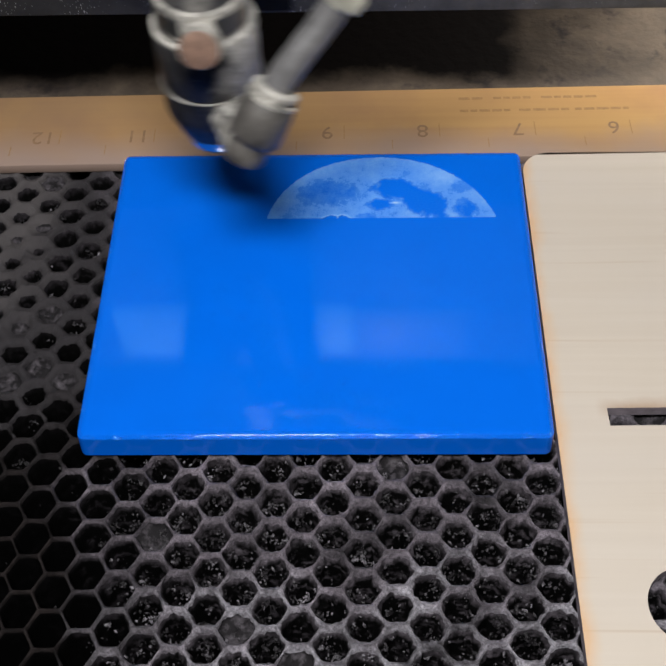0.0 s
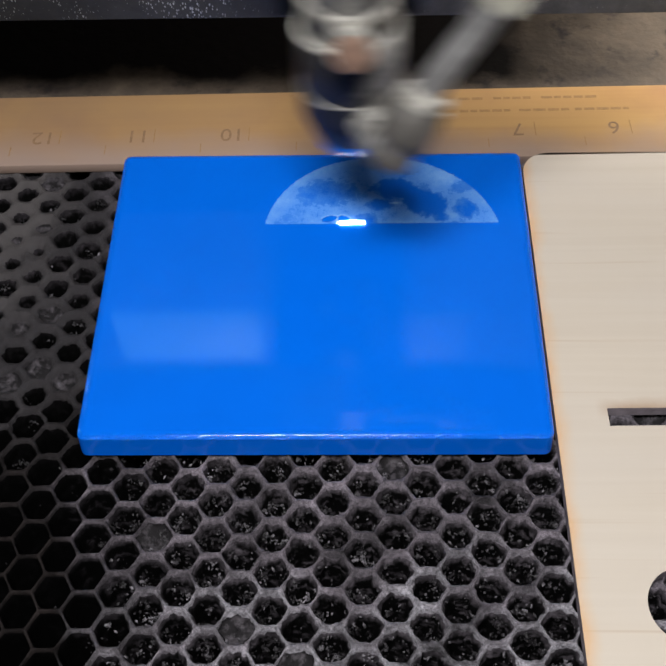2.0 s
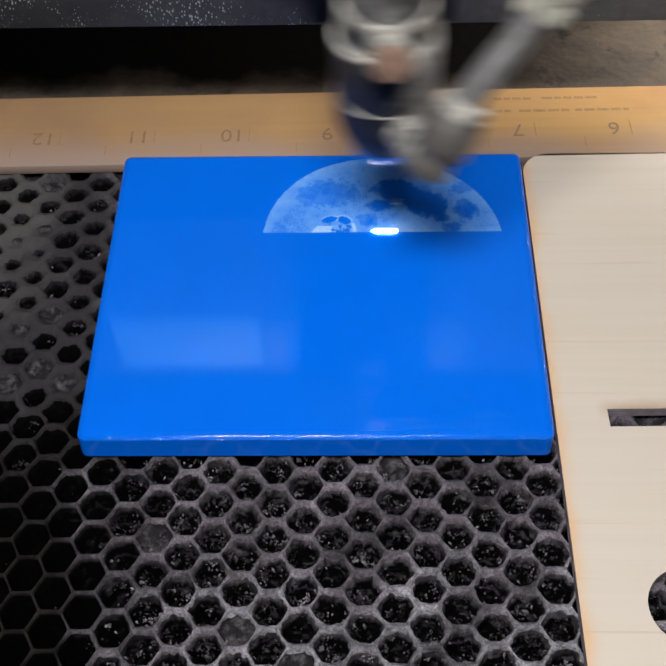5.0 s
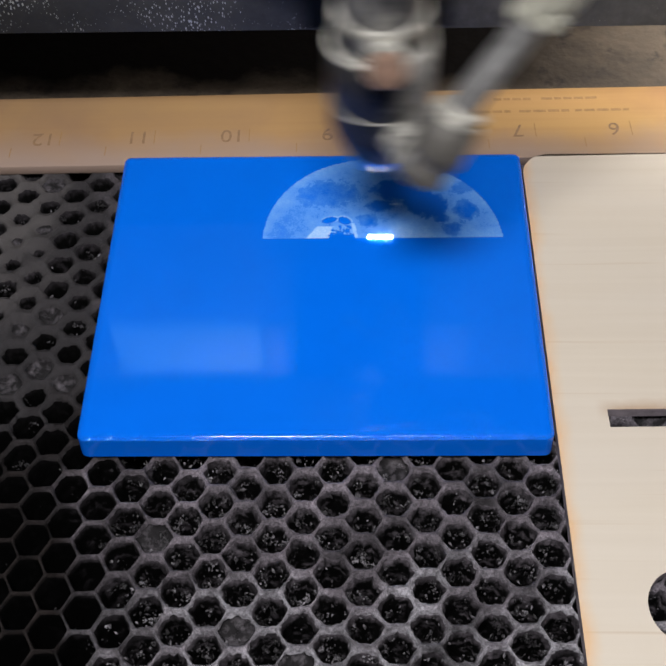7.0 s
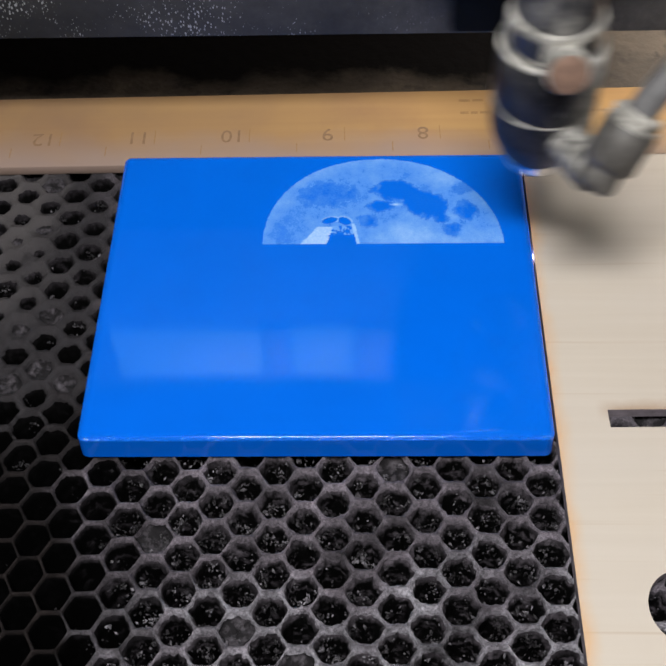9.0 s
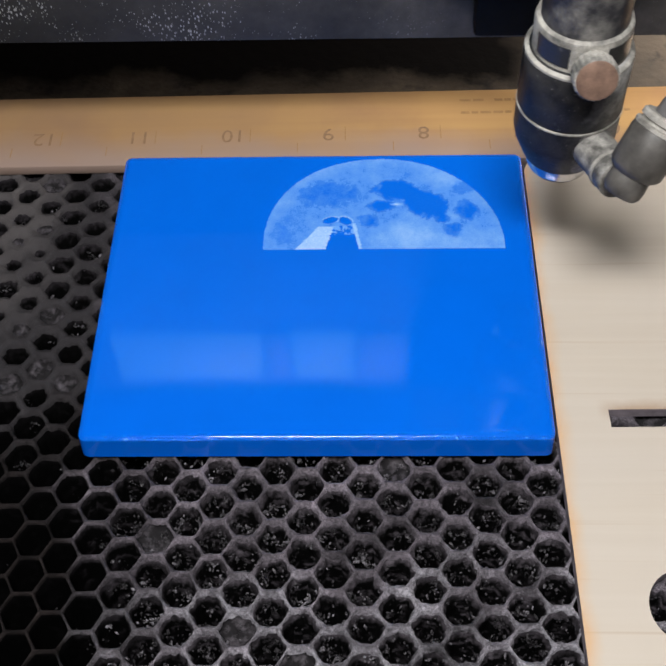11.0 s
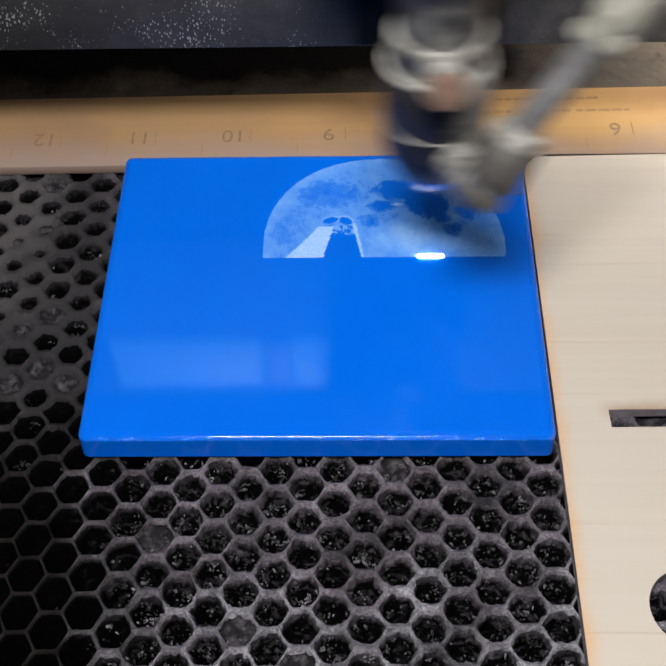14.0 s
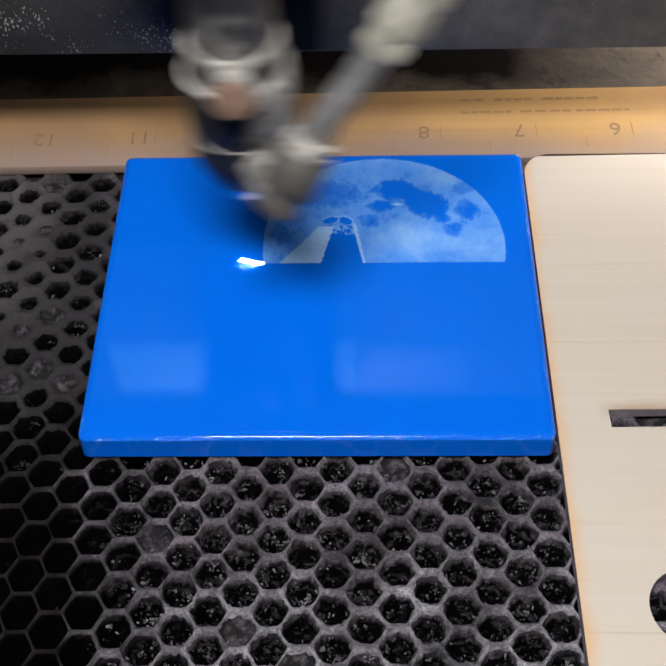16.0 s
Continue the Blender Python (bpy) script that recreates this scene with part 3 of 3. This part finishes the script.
# ---- laser head ----


def arc_panel(r, a0, a1, z0, z1, thick, n=14):
    bm = bmesh.new()
    rows = []
    for k in range(n + 1):
        a = radians(a0 + (a1 - a0) * k / n)
        c, s = math.cos(a), math.sin(a)
        rows.append([bm.verts.new((q * c, q * s, z)) for q, z in ((r, z0), (r + thick, z0), (r + thick, z1), (r, z1))])
    for p, q in zip(rows, rows[1:]):
        for i in range(4):
            bm.faces.new((p[i], p[(i + 1) % 4], q[(i + 1) % 4], q[i]))
    bm.faces.new(rows[0]), bm.faces.new(rows[-1][::-1])
    bmesh.ops.recalc_face_normals(bm, faces=bm.faces[:])
    return bm


def mm(profile):
    return [(r * MM, z * MM) for r, z in profile]


def laser_head():
    top = new("laser_head")
    tagged(top, "dusty black laser lens tube with air hose, sweeping over the tile", "laser head")
    part("lens_tube", lathe(mm(((8.5, 73.0), (8.5, 98.0), (9.6, 98.2), (9.6, 128)))), M_TUBE, top, "smoked black upper lens tube")
    collar = part("collar", lathe(mm(((9.0, 66.6), (9.45, 67.0), (9.5, 73.2), (9.3, 73.9), (8.5, 74.3)))), M_PALE, top, "dust-caked pale metal collar")
    for a0, a1 in ((-160, -112), (-68, -20)):
        part("window", arc_panel(0.00945, a0, a1, 0.0682, 0.0727, 0.00016), M_DARKPANEL, collar, "dark smoked slot in the collar")
    part("body", lathe(mm(((10.6, 53.0), (10.8, 53.3), (10.8, 66.0), (10.4, 66.7), (9.4, 67.2))), 72, 0.004), M_BLACK, top, "dusty black cylindrical body")
    part("body_rim", lathe(mm(((10.5, 65.6), (10.75, 65.8), (10.75, 66.6), (10.3, 66.95)))), M_PALE, top, "pale dusty upper rim")
    part("ring", lathe(mm(((10.6, 52.5), (10.95, 52.6), (10.95, 52.95), (10.6, 53.1)))), M_PALE, top, "thin bright metal ring")
    part("nozzle", lathe(mm(((7.6, 39.1), (8.05, 39.1), (10.2, 44.0), (10.75, 46.2), (10.8, 52.5)))), M_NOZZLE, top, "glossy black tapered nozzle")
    tip = part("nozzle_tip", lathe(mm(((2.0, 34.3), (5.6, 34.4), (6.1, 34.8), (6.5, 35.6), (6.2, 35.8)))), M_NOZZLE, top, "black nozzle mouth")
    part("band", lathe(mm(((6.4, 35.6), (6.75, 35.65), (7.85, 39.3), (7.8, 39.5), (7.4, 39.5)))), M_TIP, tip, "polished steel band")
    knob = part("clamp_knob", lathe(mm(((3.2, 0), (3.2, 1.2), (4.1, 1.6), (4.3, 2.2), (4.3, 5.6), (4.0, 6.0))), 120, 0.01, 24), M_PALE, top, "knurled pale clamp knob",
                along((0.0008, -0.0092, 0.0688), (0.0008, -0.0150, 0.0705)))
    part("knob_face", lathe(mm(((3.9, 5.9), (3.9, 6.15), (3.5, 6.35)))), M_COPPER, knob, "worn copper-coloured knob face")
    boss = part("air_inlet", tube(((0.0035, -0.0078, 0.0485), (0.006, -0.0130, 0.0482), (0.0080, -0.0195, 0.0492)), 0.0043), M_INLET, top, "dust-caked air inlet boss")
    part("inlet_flange", lathe(mm(((3.6, -0.5), (4.5, -0.4), (4.5, 0.4), (3.6, 0.5)))), M_PALE, top, "pale flange ring on the inlet", along((0.0070, -0.0160, 0.0485), (0.0080, -0.0200, 0.0491)))
    part("elbow", lathe(mm(((2.0, -1.8), (3.4, -1.5), (4.0, -0.6), (4.1, 0.8), (3.9, 3.4), (3.7, 4.4)))), M_FITTING, top, "dusty grey elbow fitting", along((0.0084, -0.0222, 0.0498), (0.0146, -0.0172, 0.0612)))
    nut = part("hose_nut", lathe(mm(((4.0, 3.0), (5.0, 3.8), (5.5, 4.6), (5.5, 12.0), (5.2, 12.6))), 40, 0.01), M_FITTING, top, "round grey push-fit hose nut", along((0.0084, -0.0222, 0.0498), (0.0146, -0.0172, 0.0612)))
    part("release_collar", lathe(mm(((4.2, 12.4), (5.4, 12.7), (5.4, 13.4), (4.6, 13.6), (4.5, 14.2), (5.0, 14.4), (5.0, 15.4), (4.5, 15.8)))), M_PALE, nut, "pale release collar")
    part("air_hose", tube(((0.0146, -0.0174, 0.0608), (0.0166, -0.0160, 0.0645), (0.0203, -0.0137, 0.0688), (0.0250, -0.0105, 0.0735), (0.0300, -0.0080, 0.0800), (0.0380, -0.0050, 0.0900), (0.046, -0.002, 0.1000)), 0.0031), M_HOSE, top, "grey rubber air hose")
    line = along((0.0274, -0.0093, 0.0766), (0.0380, -0.0050, 0.0900))
    fit = part("hose_connector", lathe(mm(((3.3, 0), (3.6, 0.4), (3.7, 2.6), (4.2, 4.4), (4.9, 5.4), (5.0, 8.0), (4.6, 11.5), (4.6, 13.0), (5.3, 13.6), (5.3, 22.0), (4.6, 23.0))), 40, 0.04), M_CREAM, top, "cream plastic hose connector", line)
    part("tab", box(-0.0062, -0.0036, -0.0012, 0.0012, 0.0012, 0.0052, 0.0006), M_CREAM, fit, "small release tab")
    part("slot", box(-0.0016, 0.0016, -0.0056, -0.0046, 0.0085, 0.0135, 0.0003), M_FITTING, fit, "grey recessed slot")
    bm = bmesh.new()
    rings = []
    for i in range(20):
        a = 2 * math.pi * i / 20
        c = Vector((0.0026 * math.cos(a), 0, 0.0019 * math.sin(a)))
        d = c.normalized()
        rings.append([bm.verts.new(c + 0.0007 * (math.cos(q) * d + math.sin(q) * Vector((0, 1, 0)))) for q in (math.pi * k / 4 for k in range(8))])
    for i in range(20):
        for k in range(8):
            bm.faces.new((rings[i][k], rings[i][(k + 1) % 8], rings[(i + 1) % 20][(k + 1) % 8], rings[(i + 1) % 20][k]))
    bmesh.ops.recalc_face_normals(bm, faces=bm.faces[:])
    part("loop", bm, M_CREAM, fit, "small plastic loop", pose(0.0050, -0.0018, -0.0002))
    part("carriage_plate", box(-0.027, 0.017, 0.012, 0.0355, 0.0835, 0.132, 0.002), M_SOOT, top, "black carriage plate on the rail")
    part("carriage_back", box(-0.0172, 0.0160, 0.0300, 0.0355, 0.045, 0.0833, 0.001), M_SOOT, top, "black lower carriage plate")
    spot = part("laser_spot", lathe(mm(((0.1, 0.0), (0.5, 0.12), (0.75, 0.4), (0.5, 0.8), (0.1, 1.0))), 20), M_SPOT, top, "glowing violet-white laser spark")
    return top, spot


HEAD, SPOT = laser_head()

# ---- gantry ----


def gantry():
    top = new("gantry")
    tagged(top, "black dust-speckled gantry beam that carries the laser head", "gantry")
    part("beam", box(-0.318, 0.458, 0.036, 0.074, 0.040, 0.086, 0.0008), M_GANTRY, top, "black painted beam speckled with white dust")
    for x0, x1, m, label in ((-0.025, 0.0265, M_BAR, "frosted white light bar"), (0.0267, 0.0368, M_DIM, "dimmer joint of the light bar"),
                             (0.037, 0.059, M_BAR, "frosted white light bar"), (0.0592, 0.099, M_DIM, "dimmer end of the light bar")):
        part("light_bar", box(x0, x1, 0.0365, 0.040, 0.0895, 0.1155, 0.001), m, top, label)
    part("rear_cover", box(-0.318, 0.458, 0.0405, 0.074, 0.0865, 0.125, 0.001), M_DARK, top, "black cover behind the light bar")
    return top


GANTRY = gantry()

# ---- motion ----
PHASE = (0.765, 2.344, 3.889, 5.397, 6.973, 8.534, 10.006, 11.519, 12.996, 14.502, 16.007, 17.513, 19.019, 20.516, 22.002, 23.511, 25.072,
         26.674, 28.174, 29.694, 31.223, 32.753, 34.282, 35.797, 37.393, 38.889, 40.4, 41.9, 43.448, 44.966, 46.54, 48.063, 49.637)


def head_x(t):
    """Where the head stands across the bed (mm) in its to and fro, whose turns are counted every half second."""
    i = min(31, int(t * 2))
    p = PHASE[i] + (PHASE[i + 1] - PHASE[i]) * (t * 2 - i)
    x = math.asin(0.8 * math.sin(2 * math.pi * p)) / math.asin(0.8)
    # the first sweep turns back a little earlier
    short = 4.6 * max(0.0, 1 - t / 0.3)
    return 64.7 + (40.3 - (short if x < 0 else 0.0)) * x


def motions():
    steps = [k / FPS for k in range(16 * FPS + 1)]
    walk(HEAD, [(t, pose(head_x(t) * MM, head_y(t) * MM, 0)) for t in steps])
    walk(GANTRY, [(0.0, pose(0, head_y(0) * MM, 0)), (8.0, pose(0, head_y(8) * MM, 0)), (16.0, pose(0, head_y(16) * MM, 0))])
    rows = []
    for t in steps:
        lean = 0.07 * (head_x(t) - 60)
        lit = burnt(head_x(t) + lean, head_y(t) - 0.05) > 0.05
        rows.append((t, pose(lean * MM, 0, (TILE_TOP if lit else 0.9) * MM)))
    walk(SPOT, rows)
    low, high = pose(0, 0, (TILE_TOP - 0.4) * MM), pose(0, 0, (TILE_TOP + 0.015) * MM)
    for t, line in LINES:
        rows = [(0.0, low), (max(t - 0.1, 0.03), low), (t, high)]
        walk(line, rows if t > 15.99 else rows + [(16.0, high)])


motions()
